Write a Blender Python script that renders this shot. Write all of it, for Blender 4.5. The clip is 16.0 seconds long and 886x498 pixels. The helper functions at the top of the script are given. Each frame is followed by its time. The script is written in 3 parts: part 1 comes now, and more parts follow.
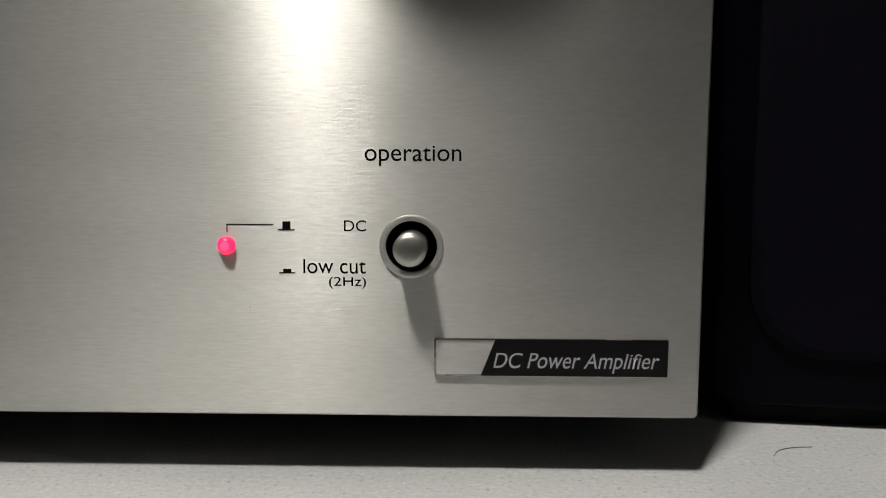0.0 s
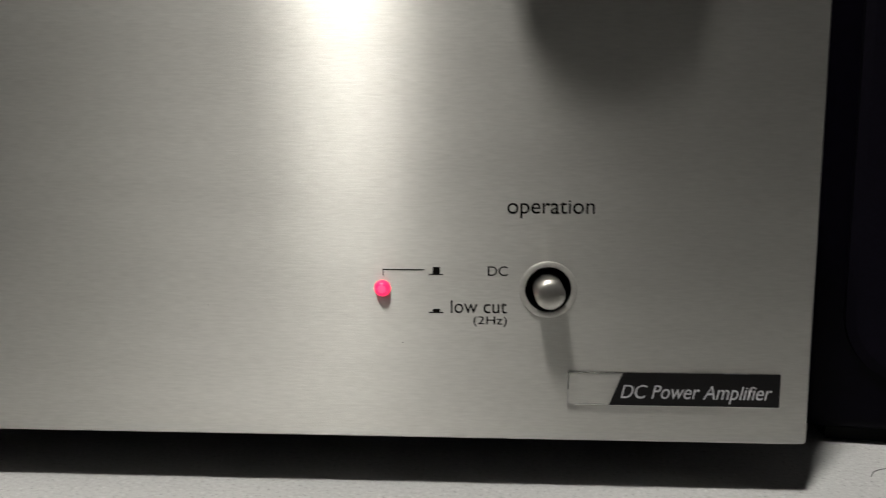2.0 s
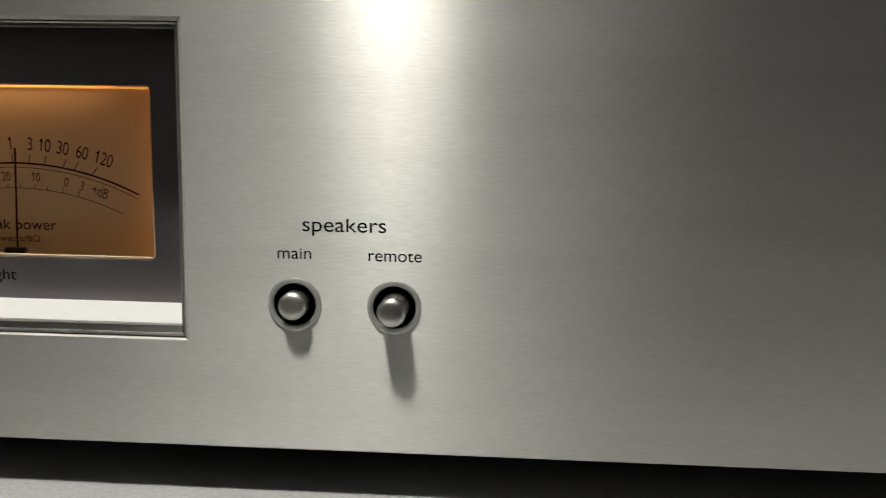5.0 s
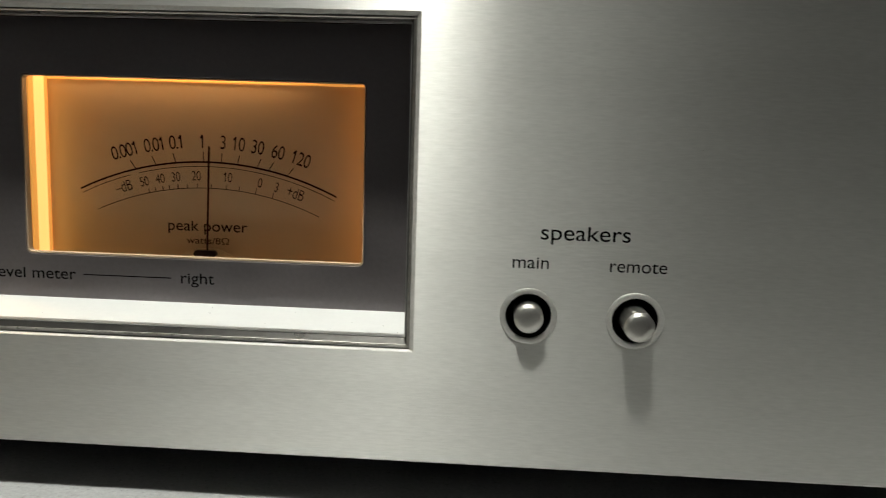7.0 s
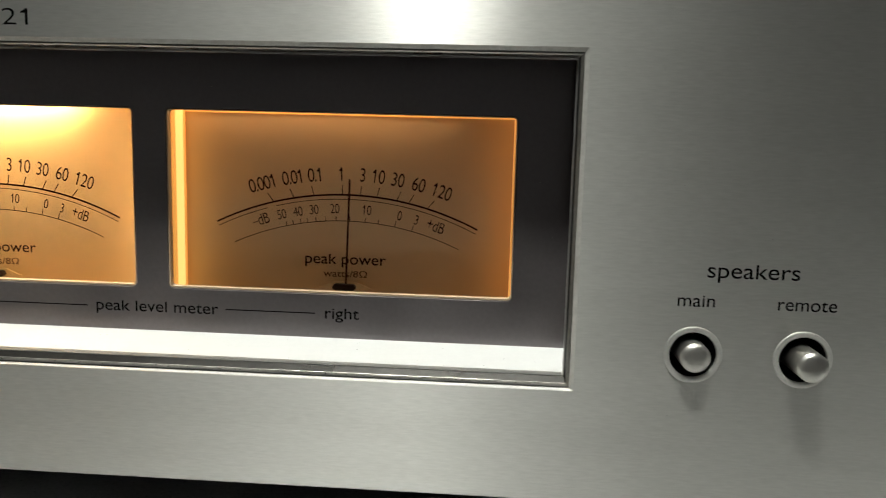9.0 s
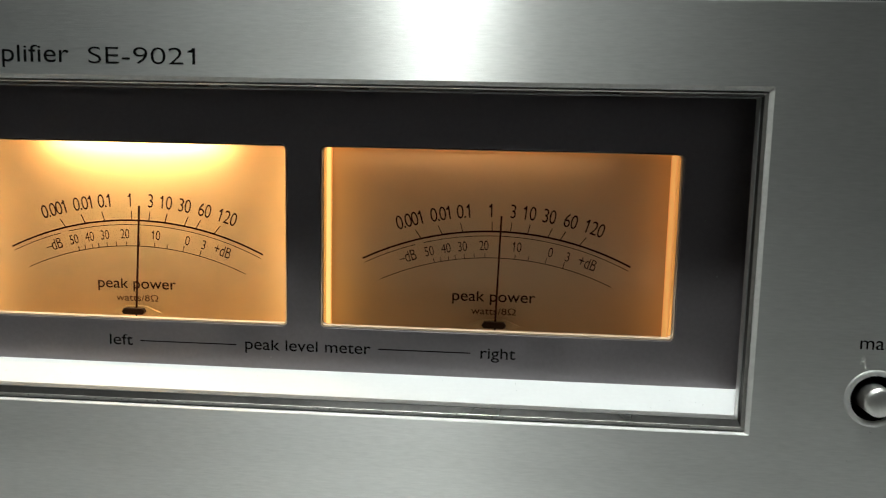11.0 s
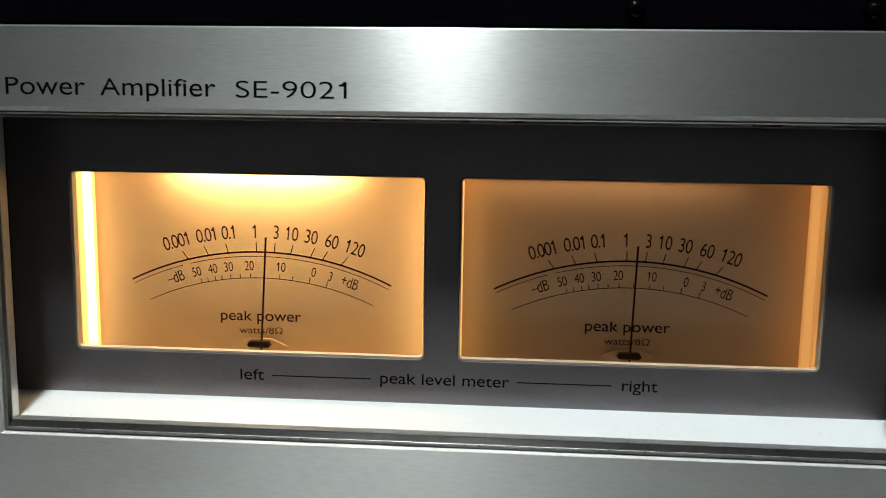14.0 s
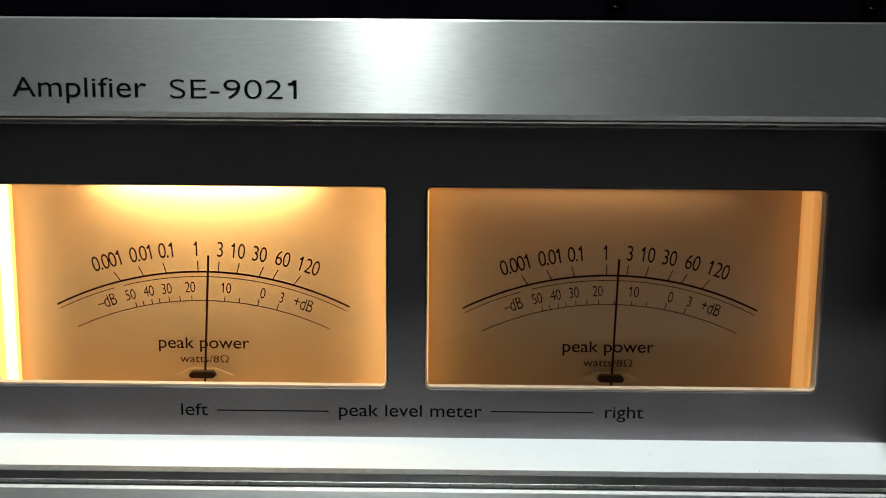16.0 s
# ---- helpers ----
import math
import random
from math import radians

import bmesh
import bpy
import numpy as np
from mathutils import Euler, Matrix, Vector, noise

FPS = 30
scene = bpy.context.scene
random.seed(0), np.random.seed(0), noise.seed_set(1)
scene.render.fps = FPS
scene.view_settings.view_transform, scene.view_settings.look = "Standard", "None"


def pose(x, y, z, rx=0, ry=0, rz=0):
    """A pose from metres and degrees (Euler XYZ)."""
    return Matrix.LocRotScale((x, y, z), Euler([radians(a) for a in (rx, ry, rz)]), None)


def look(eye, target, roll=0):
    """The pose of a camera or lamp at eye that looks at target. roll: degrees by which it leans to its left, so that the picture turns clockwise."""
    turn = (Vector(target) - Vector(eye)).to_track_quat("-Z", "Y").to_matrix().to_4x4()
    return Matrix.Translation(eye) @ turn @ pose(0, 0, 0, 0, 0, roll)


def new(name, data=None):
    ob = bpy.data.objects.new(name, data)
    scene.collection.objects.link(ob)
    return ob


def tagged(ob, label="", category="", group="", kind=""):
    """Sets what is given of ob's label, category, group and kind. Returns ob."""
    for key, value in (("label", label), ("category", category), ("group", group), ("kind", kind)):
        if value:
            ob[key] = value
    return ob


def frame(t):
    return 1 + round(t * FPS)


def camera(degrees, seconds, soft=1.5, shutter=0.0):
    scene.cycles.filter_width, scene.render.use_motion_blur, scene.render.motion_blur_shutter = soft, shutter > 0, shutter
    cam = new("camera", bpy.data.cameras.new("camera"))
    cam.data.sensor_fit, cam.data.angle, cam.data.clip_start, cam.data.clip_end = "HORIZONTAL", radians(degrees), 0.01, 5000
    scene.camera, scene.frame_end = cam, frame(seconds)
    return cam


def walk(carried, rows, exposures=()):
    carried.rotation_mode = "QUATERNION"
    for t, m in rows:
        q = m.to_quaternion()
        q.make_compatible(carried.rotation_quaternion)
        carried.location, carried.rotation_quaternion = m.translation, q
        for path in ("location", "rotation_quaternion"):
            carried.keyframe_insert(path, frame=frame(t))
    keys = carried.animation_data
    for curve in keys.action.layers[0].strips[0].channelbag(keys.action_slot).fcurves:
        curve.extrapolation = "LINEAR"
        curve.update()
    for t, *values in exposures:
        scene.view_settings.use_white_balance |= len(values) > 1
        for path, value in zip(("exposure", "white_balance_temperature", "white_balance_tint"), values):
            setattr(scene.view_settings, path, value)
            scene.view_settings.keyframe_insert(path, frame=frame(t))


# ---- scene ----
cam = camera(57.0, 16.0, soft=1.1, shutter=0.4)
PATH = [
    (0, (-0.04451, -0.14880, 0.06089), (-0.0870, 1.8371, -0.1727), 0.18),
    (0.5, (-0.04484, -0.15050, 0.06075), (-0.0940, 1.8369, -0.1582), 0.04),
    (1, (-0.04731, -0.15430, 0.06371), (-0.1032, 1.8333, -0.1514), 0.30),
    (1.5, (-0.05573, -0.16043, 0.06719), (-0.1215, 1.8258, -0.1578), 0.12),
    (2, (-0.06568, -0.16564, 0.07465), (-0.1782, 1.8129, -0.1949), -0.06),
    (2.5, (-0.08687, -0.16959, 0.07627), (-0.1682, 1.8113, -0.1870), 0.54),
    (3, (-0.10273, -0.17118, 0.08037), (-0.2607, 1.8066, -0.1716), -0.18),
    (3.5, (-0.12458, -0.17692, 0.08455), (-0.2707, 1.7980, -0.1952), 0.05),
    (4, (-0.15613, -0.17558, 0.08417), (-0.2339, 1.8020, -0.2040), 1.02),
    (4.5, (-0.17060, -0.17380, 0.08240), (-0.2880, 1.8018, -0.1920), 0.74),
    (6.8, (-0.22992, -0.16610, 0.08114), (-0.3406, 1.8104, -0.2042), 1.76),
    (7, (-0.23339, -0.16588, 0.08197), (-0.3525, 1.8102, -0.2025), 1.75),
    (7.5, (-0.24365, -0.16420, 0.08218), (-0.3751, 1.8112, -0.2014), 1.84),
    (8, (-0.24995, -0.16611, 0.08759), (-0.3980, 1.8085, -0.1937), 1.63),
    (8.5, (-0.25599, -0.16537, 0.08781), (-0.4027, 1.8093, -0.1938), 1.63),
    (9, (-0.26530, -0.16483, 0.08817), (-0.4031, 1.8104, -0.1934), 1.52),
    (9.5, (-0.27546, -0.16370, 0.08889), (-0.4209, 1.8105, -0.1964), 1.38),
    (12, (-0.31086, -0.16311, 0.09743), (-0.4592, 1.8148, -0.1589), 1.29),
    (12.5, (-0.31494, -0.16111, 0.09864), (-0.4462, 1.8175, -0.1618), 1.25),
    (13, (-0.31961, -0.16200, 0.10057), (-0.4485, 1.8169, -0.1585), 0.98),
    (13.5, (-0.32824, -0.16312, 0.10128), (-0.4485, 1.8142, -0.1739), 1.05),
    (14, (-0.33311, -0.16230, 0.10016), (-0.4588, 1.8159, -0.1660), 0.93),
    (14.5, (-0.33710, -0.16057, 0.10095), (-0.4429, 1.8186, -0.1670), 0.83),
    (15, (-0.33536, -0.15353, 0.10047), (-0.3904, 1.8286, -0.1602), 0.73),
    (15.5, (-0.33622, -0.14793, 0.10051), (-0.3613, 1.8370, -0.1432), 0.48),
    (16, (-0.33597, -0.14521, 0.09942), (-0.3516, 1.8398, -0.1448), 0.48),
]
EXPOSURES = [(0, 0.0, 6500, 10), (4.7, 0.0, 6450, 8), (7, 0.15, 6350, 4), (9.5, 0.24, 6200, 4), (12, 0.1, 5700, 1), (16, 0.04, 5650, 1)]
walk(cam, [(t, look(eye, target, roll)) for t, eye, target, roll in PATH], EXPOSURES)

# ---- world and light ----
world = bpy.data.worlds.new("night")
scene.world = world
world.use_nodes = True
world.node_tree.nodes["Background"].inputs[0].default_value = (0.02, 0.022, 0.03, 1)
world.node_tree.nodes["Background"].inputs[1].default_value = 0.02
LAMP = (-0.50, -0.77, 2.30)      # middle of the ceiling globe
LAMP_RADIUS = 0.125
LAMP_STRENGTH = 415.0
LAMP_COLOUR = (1.0, 0.97, 0.90)
MM = 0.001


# ---- materials ----
def material(name):
    m = bpy.data.materials.new(name)
    m.use_nodes = True
    return m, m.node_tree.nodes, m.node_tree.links, m.node_tree.nodes["Principled BSDF"]


def coords(nodes, links, scale):
    tc = nodes.new("ShaderNodeTexCoord")
    mp = nodes.new("ShaderNodeMapping")
    mp.inputs["Scale"].default_value = scale
    links.new(tc.outputs["Object"], mp.inputs["Vector"])
    return mp.outputs["Vector"]


def noise_at(nodes, links, scale, size=1.0, detail=3.0, rough=0.6):
    n = nodes.new("ShaderNodeTexNoise")
    n.inputs["Scale"].default_value = size
    n.inputs["Detail"].default_value = detail
    n.inputs["Roughness"].default_value = rough
    links.new(coords(nodes, links, scale), n.inputs["Vector"])
    return n.outputs["Fac"]


def ramp(nodes, links, fac, stops):
    r = nodes.new("ShaderNodeValToRGB")
    while len(r.color_ramp.elements) < len(stops):
        r.color_ramp.elements.new(0.5)
    for e, (p, c) in zip(r.color_ramp.elements, stops):
        e.position, e.color = p, (*c, 1)
    links.new(fac, r.inputs[0])
    return r.outputs[0]


def span(nodes, links, fac, lo, hi, flo=0.3, fhi=0.7):
    r = nodes.new("ShaderNodeMapRange")
    r.inputs["From Min"].default_value, r.inputs["From Max"].default_value = flo, fhi
    r.inputs["To Min"].default_value, r.inputs["To Max"].default_value = lo, hi
    links.new(fac, r.inputs["Value"])
    return r.outputs["Result"]


def bump(nodes, links, b, fac, strength, distance):
    n = nodes.new("ShaderNodeBump")
    n.inputs["Strength"].default_value, n.inputs["Distance"].default_value = strength, distance
    links.new(fac, n.inputs["Height"])
    links.new(n.outputs["Normal"], b.inputs["Normal"])


def plain(name, colour, rough=0.5, metal=0.0, vary=0.12, size=400.0, relief=0.15, spec=0.5):
    """A surface of one colour with fine mottling and relief."""
    m, nodes, links, b = material(name)
    f = noise_at(nodes, links, (1, 1, 1), size)
    lo, hi = [tuple(max(0, c * k) for c in colour) for k in (1 - vary, 1 + vary)]
    links.new(ramp(nodes, links, f, ((0.3, lo), (0.7, hi))), b.inputs["Base Color"])
    g = noise_at(nodes, links, (1, 1, 1), size * 0.07)
    links.new(span(nodes, links, g, max(0.02, rough - 0.06), min(1, rough + 0.06)), b.inputs["Roughness"])
    b.inputs["Metallic"].default_value = metal
    b.inputs["Specular IOR Level"].default_value = spec
    if relief:
        bump(nodes, links, b, f, relief, 0.0001)
    return m


TIGHT = (0.35, -0.705)          # roughness and stretch of the tight gloss
WIDE = (0.645, -0.52, 0.36)     # the same of the wide one, and its share
SLANT = -0.007                  # slant of the coarse brushing, in turns
MATT = 0.09                     # share of the dull scatter of the etched grain


def brushed(name, colour, relief=0.36):
    """Aluminium brushed along x: a tight and a wide gloss, both stretched across the brushing; the UV map's u runs across it."""
    m, nodes, links, b = material(name)
    fine = noise_at(nodes, links, (150, 500, 6000), 1.0, 2.0, 0.7)
    mid = noise_at(nodes, links, (300, 500, 2200), 1.0, 3.0, 0.6)
    broad = noise_at(nodes, links, (9, 9, 60), 1.0, 4.0, 0.6)
    mix = nodes.new("ShaderNodeMath")
    mix.operation = "ADD"
    links.new(fine, mix.inputs[0])
    links.new(mid, mix.inputs[1])
    tan = nodes.new("ShaderNodeTangent")
    tan.direction_type, tan.uv_map = "UV_MAP", "brush"
    tight, wide = (nodes.new("ShaderNodeBsdfAnisotropic") for _ in range(2))
    both = nodes.new("ShaderNodeMath")
    both.operation = "MULTIPLY_ADD"
    both.inputs[1].default_value = 0.5
    links.new(broad, both.inputs[0])
    half = span(nodes, links, mid, 0.0, 0.5, 0.0, 1.0)
    links.new(half, both.inputs[2])
    tint = ramp(nodes, links, both.outputs[0], ((0.3, tuple(c * 0.83 for c in colour)), (0.7, tuple(min(1, c * 1.05) for c in colour))))
    wide.inputs["Rotation"].default_value = SLANT
    for sh, rough, aniso in ((tight, TIGHT[0], TIGHT[1]), (wide, WIDE[0], WIDE[1])):
        sh.distribution = "BECKMANN"
        links.new(tint, sh.inputs["Color"])
        links.new(span(nodes, links, mid, rough - 0.025, rough + 0.025), sh.inputs["Roughness"])
        sh.inputs["Anisotropy"].default_value = aniso
        links.new(tan.outputs[0], sh.inputs["Tangent"])
        bump(nodes, links, sh, mix.outputs[0], relief, 0.00006)
    x = nodes.new("ShaderNodeMixShader")
    x.inputs[0].default_value = WIDE[2]
    links.new(tight.outputs[0], x.inputs[1])
    links.new(wide.outputs[0], x.inputs[2])
    dull, y = nodes.new("ShaderNodeBsdfDiffuse"), nodes.new("ShaderNodeMixShader")
    links.new(tint, dull.inputs["Color"])
    bump(nodes, links, dull, mix.outputs[0], relief, 0.00006)
    y.inputs[0].default_value = MATT
    links.new(x.outputs[0], y.inputs[1])
    links.new(dull.outputs[0], y.inputs[2])
    links.new(y.outputs[0], nodes["Material Output"].inputs["Surface"])
    return m


def glowing(name, colour, strength):
    m, nodes, links, b = material(name)
    b.inputs["Base Color"].default_value = (*colour, 1)
    b.inputs["Emission Color"].default_value = (*colour, 1)
    b.inputs["Emission Strength"].default_value = strength
    b.inputs["Roughness"].default_value = 0.3
    return m


def clear_pane(name):
    m, nodes, links, b = material(name)
    t, g = nodes.new("ShaderNodeBsdfTransparent"), nodes.new("ShaderNodeBsdfGlossy")
    g.inputs["Roughness"].default_value = 0.04
    f, x = nodes.new("ShaderNodeFresnel"), nodes.new("ShaderNodeMixShader")
    f.inputs["IOR"].default_value = 1.25
    links.new(f.outputs[0], x.inputs[0])
    links.new(t.outputs[0], x.inputs[1])
    links.new(g.outputs[0], x.inputs[2])
    links.new(x.outputs[0], nodes["Material Output"].inputs["Surface"])
    return m


def shelf_top():
    """Pale grey laminate with fine dark and light flecks."""
    m, nodes, links, b = material("speckled grey laminate")
    f = noise_at(nodes, links, (1, 1, 1), 900.0, 4.0, 0.75)
    g = noise_at(nodes, links, (1, 1, 1), 14.0, 3.0)
    a = ramp(nodes, links, f, ((0.28, (0.16, 0.155, 0.15)), (0.4, (0.40, 0.40, 0.395)), (0.6, (0.46, 0.46, 0.455)), (0.74, (0.62, 0.62, 0.61))))
    mixer = nodes.new("ShaderNodeMix")
    mixer.data_type, mixer.blend_type = "RGBA", "MULTIPLY"
    mixer.inputs[0].default_value = 0.5
    links.new(a, mixer.inputs[6])
    links.new(ramp(nodes, links, g, ((0.3, (0.8, 0.8, 0.82)), (0.7, (1, 1, 1)))), mixer.inputs[7])
    links.new(mixer.outputs[2], b.inputs["Base Color"])
    b.inputs["Roughness"].default_value = 0.55
    b.inputs["Specular IOR Level"].default_value = 0.25
    bump(nodes, links, b, f, 0.2, 0.0001)
    return m


ALUMINIUM = brushed("brushed aluminium", (0.645, 0.635, 0.605))
BEZEL = plain("dull bezel metal", (0.60, 0.59, 0.56), 0.45, 0.7, 0.06, 1500, 0.1)
SATIN = plain("satin aluminium", (0.58, 0.565, 0.53), 0.40, 1.0, 0.05, 1500)
POLISHED = plain("polished aluminium trim", (0.55, 0.54, 0.53), 0.25, 1.0, 0.06, 800, 0.08)
SILL = plain("bright anodised sill", (0.72, 0.72, 0.71), 0.5, 0.1, 0.015, 900, 0.0)
EDGE = plain("bright cut edge", (0.52, 0.51, 0.48), 0.5, 0.3, 0.1, 900, 0.0)
BEAD = plain("dark bronzed metal", (0.34, 0.325, 0.295), 0.4, 0.9, 0.15, 700, 0.1)
WALL_TRIM = plain("dark glossy trim", (0.07, 0.068, 0.068), 0.14, 1.0, 0.1, 500, 0.03)
FACE = plain("charcoal anodised face", (0.30, 0.272, 0.282), 0.39, 0.92, 0.05, 900, 0.0)
BLACK = plain("black plastic", (0.0015, 0.0012, 0.003), 0.35, 0.0, 0.2, 900, 0.05, 0.08)
JET = plain("glossy black cap", (0.001, 0.001, 0.001), 0.15, 0.0, 0.1, 900, 0.0, 0.12)
SOOT = plain("matt black lining", (0.004, 0.004, 0.004), 0.85, 0.0, 0.2, 900, 0.0, 0.2)
STEEL = plain("black painted steel", (0.0015, 0.0013, 0.003), 0.6, 0.0, 0.15, 700, 0.2, 0.02)
CABINET = plain("black ash vinyl", (0.0016, 0.0011, 0.0034), 0.45, 0.0, 0.3, 260, 0.3, 0.045)
GRILLE = plain("charcoal grille cloth", (0.0028, 0.0021, 0.0052), 0.7, 0.0, 0.3, 1500, 0.5, 0.06)
INK = plain("black screen print", (0.004, 0.0037, 0.0035), 0.7, 0.0, 0.1, 2000, 0.0, 0.06)
SCALE_INK = plain("dark brown scale print", (0.032, 0.009, 0.011), 0.7, 0.0, 0.1, 2000, 0.0, 0.1)
FAINT_INK = plain("faded brown print", (0.10, 0.042, 0.028), 0.7, 0.0, 0.1, 2000, 0.0, 0.1)
PALE_INK = plain("pale grey print", (0.42, 0.42, 0.44), 0.4, 0.0, 0.05, 2000, 0.0)
BADGE_BLACK = plain("black badge enamel", (0.006, 0.0055, 0.006), 0.35, 0.0, 0.15, 1500, 0.1, 0.2)
DIAL = plain("cream dial card", (0.70, 0.55, 0.365), 0.7, 0.0, 0.03, 300, 0.0)
DIFFUSER = plain("amber plastic meter case", (0.45, 0.32, 0.17), 0.6, 0.0, 0.05, 300, 0.0)
NEEDLE = plain("dark red pointer", (0.045, 0.008, 0.010), 0.6, 0.0, 0.1, 900, 0.0, 0.15)
HUB = plain("dark brown hub", (0.025, 0.010, 0.007), 0.4, 0.0, 0.1, 900, 0.0)
CREAM = plain("cream plastic", (0.75, 0.62, 0.42), 0.5, 0.0, 0.05, 900, 0.0)
HAIR = plain("dark hair", (0.01, 0.009, 0.008), 0.5, 0.0, 0.1, 900, 0.0)
LED_PINK = glowing("lit pink lens middle", (1.0, 0.055, 0.14), 1.6)
LED_RED = glowing("lit red lens", (1.0, 0.018, 0.09), 1.6)
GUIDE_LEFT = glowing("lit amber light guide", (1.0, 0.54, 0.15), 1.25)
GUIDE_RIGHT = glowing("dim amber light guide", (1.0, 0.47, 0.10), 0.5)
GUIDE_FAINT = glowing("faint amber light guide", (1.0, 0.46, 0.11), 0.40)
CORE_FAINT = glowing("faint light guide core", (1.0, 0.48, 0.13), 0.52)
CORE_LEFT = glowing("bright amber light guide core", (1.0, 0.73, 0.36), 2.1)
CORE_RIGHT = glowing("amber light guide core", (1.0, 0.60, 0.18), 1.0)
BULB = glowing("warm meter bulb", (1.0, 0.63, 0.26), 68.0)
# no lamp of its own: stands in for the left meter's leaked light
LEAK_SOURCE = glowing("light leaking from the left meter", (1.0, 0.58, 0.26), 4.9)
RIM = plain("pale plastic rim", (0.55, 0.42, 0.29), 0.4, 0.0, 0.05, 900, 0.0)
SLOPE = plain("dark satin slope", (0.055, 0.052, 0.048), 0.3, 0.8, 0.15, 700, 0.1)
LIP = plain("grey metal lip", (0.60, 0.59, 0.57), 0.35, 0.9, 0.1, 800, 0.08)
PANE = clear_pane("clear meter window")
SHELF = shelf_top()
# unseen room surfaces, near black only to hold down bounced light
DUSK = plain("dull grey unseen wall", (0.035, 0.035, 0.035), 0.8, 0.0, 0.04, 30, 0.1)
SHADE = plain("charcoal unseen wall", (0.02, 0.02, 0.022), 0.9, 0.0, 0.04, 30, 0.1)
PAINT = plain("dark grey unseen wall", (0.02, 0.02, 0.021), 0.8, 0.0, 0.04, 30, 0.1)
CEILING = plain("charcoal unseen ceiling", (0.012, 0.012, 0.012), 0.9, 0.0, 0.03, 30, 0.1)
WOOD = plain("dark unseen floor boards", (0.02, 0.016, 0.013), 0.5, 0.0, 0.2, 40, 0.1)
GLOBE = glowing("lit opal glass", LAMP_COLOUR, LAMP_STRENGTH)


# ---- mesh tools ----
def mesh_of(name, bm, mat, smooth=False):
    bmesh.ops.recalc_face_normals(bm, faces=bm.faces)
    me = bpy.data.meshes.new(name)
    bm.to_mesh(me)
    bm.free()
    me.materials.append(mat)
    if smooth:
        me.shade_smooth()
        me.set_sharp_from_angle(angle=radians(35))
    return me


def part(name, bm, mat, parent, label="", smooth=False):
    ob = new(name, mesh_of(name, bm, mat, smooth))
    ob.parent = parent
    if label:
        ob["label"] = label
    return ob


def thing(name, label, category, kind="", at=(0, 0, 0)):
    ob = new(name)
    ob.empty_display_size = 0.01
    ob.location = at
    return tagged(ob, label, category, "", kind)


def box(x0, x1, y0, y1, z0, z1, bevel=0.0, segments=2):
    bm = bmesh.new()
    bmesh.ops.create_cube(bm, size=1, matrix=Matrix.Translation(((x0 + x1) / 2, (y0 + y1) / 2, (z0 + z1) / 2)) @ Matrix.Diagonal((x1 - x0, y1 - y0, z1 - z0, 1)))
    if bevel:
        bmesh.ops.bevel(bm, geom=bm.edges[:], offset=bevel, segments=segments, profile=0.5, affect="EDGES")
    return bm


def lathe(profile, steps=48, at=(0, 0, 0)):
    """Turn (radius, depth) pairs about an axis along y through at."""
    bm = bmesh.new()
    rings = []
    for r, y in profile:
        if r < 1e-7:
            rings.append([bm.verts.new((at[0], at[1] + y, at[2]))])
        else:
            rings.append([bm.verts.new((at[0] + r * math.cos(a), at[1] + y, at[2] + r * math.sin(a))) for a in (2 * math.pi * i / steps for i in range(steps))])
    for a, b in zip(rings, rings[1:]):
        for i in range(steps):
            j = (i + 1) % steps
            quad = [a[i % len(a)], a[j % len(a)], b[j % len(b)], b[i % len(b)]]
            quad = list(dict.fromkeys(quad))
            if len(quad) > 2:
                bm.faces.new(quad)
    return bm


def rounded(x0, x1, z0, z1, r, n=6):
    """Corner points of a rounded rectangle in x and z."""
    pts = []
    for cx, cz, a0 in ((x1 - r, z1 - r, 0), (x0 + r, z1 - r, 90), (x0 + r, z0 + r, 180), (x1 - r, z0 + r, 270)):
        pts += [(cx + r * math.cos(radians(a0 + 90 * i / n)), cz + r * math.sin(radians(a0 + 90 * i / n))) for i in range(n + 1)]
    return pts


def loops(bm, sections, closed=True):
    """Skin a row of equal loops of 3D points."""
    rows = [[bm.verts.new(p) for p in s] for s in sections]
    for a, b in zip(rows, rows[1:]):
        for i in range(len(a)):
            j = (i + 1) % len(a)
            bm.faces.new((a[i], a[j], b[j], b[i]))
    return rows


def frame_plate(outer, inner, y0, y1, bm=None):
    """A plate from y0 (front) to y1 with an opening; outer and inner are loops of equal length."""
    bm = bm or bmesh.new()
    s = [[(x, y1, z) for x, z in inner], [(x, y0, z) for x, z in inner], [(x, y0, z) for x, z in outer], [(x, y1, z) for x, z in outer]]
    rows = loops(bm, s)
    a, b = rows[-1], rows[0]
    for i in range(len(a)):
        j = (i + 1) % len(a)
        bm.faces.new((a[i], a[j], b[j], b[i]))
    return bm


def slab(points, y0, y1, bm=None):
    """A flat piece with that outline from y0 (front) to y1."""
    bm = bm or bmesh.new()
    a = [bm.verts.new((x, y0, z)) for x, z in points]
    b = [bm.verts.new((x, y1, z)) for x, z in points]
    bm.faces.new(a)
    bm.faces.new(list(reversed(b)))
    for i in range(len(a)):
        j = (i + 1) % len(a)
        bm.faces.new((a[i], b[i], b[j], a[j]))
    return bm


def brush_uv(me):
    layer = me.uv_layers.new(name="brush")
    for loop in me.loops:
        x, y, z = me.vertices[loop.vertex_index].co
        layer.data[loop.index].uv = (z + 0.3 * y, x)


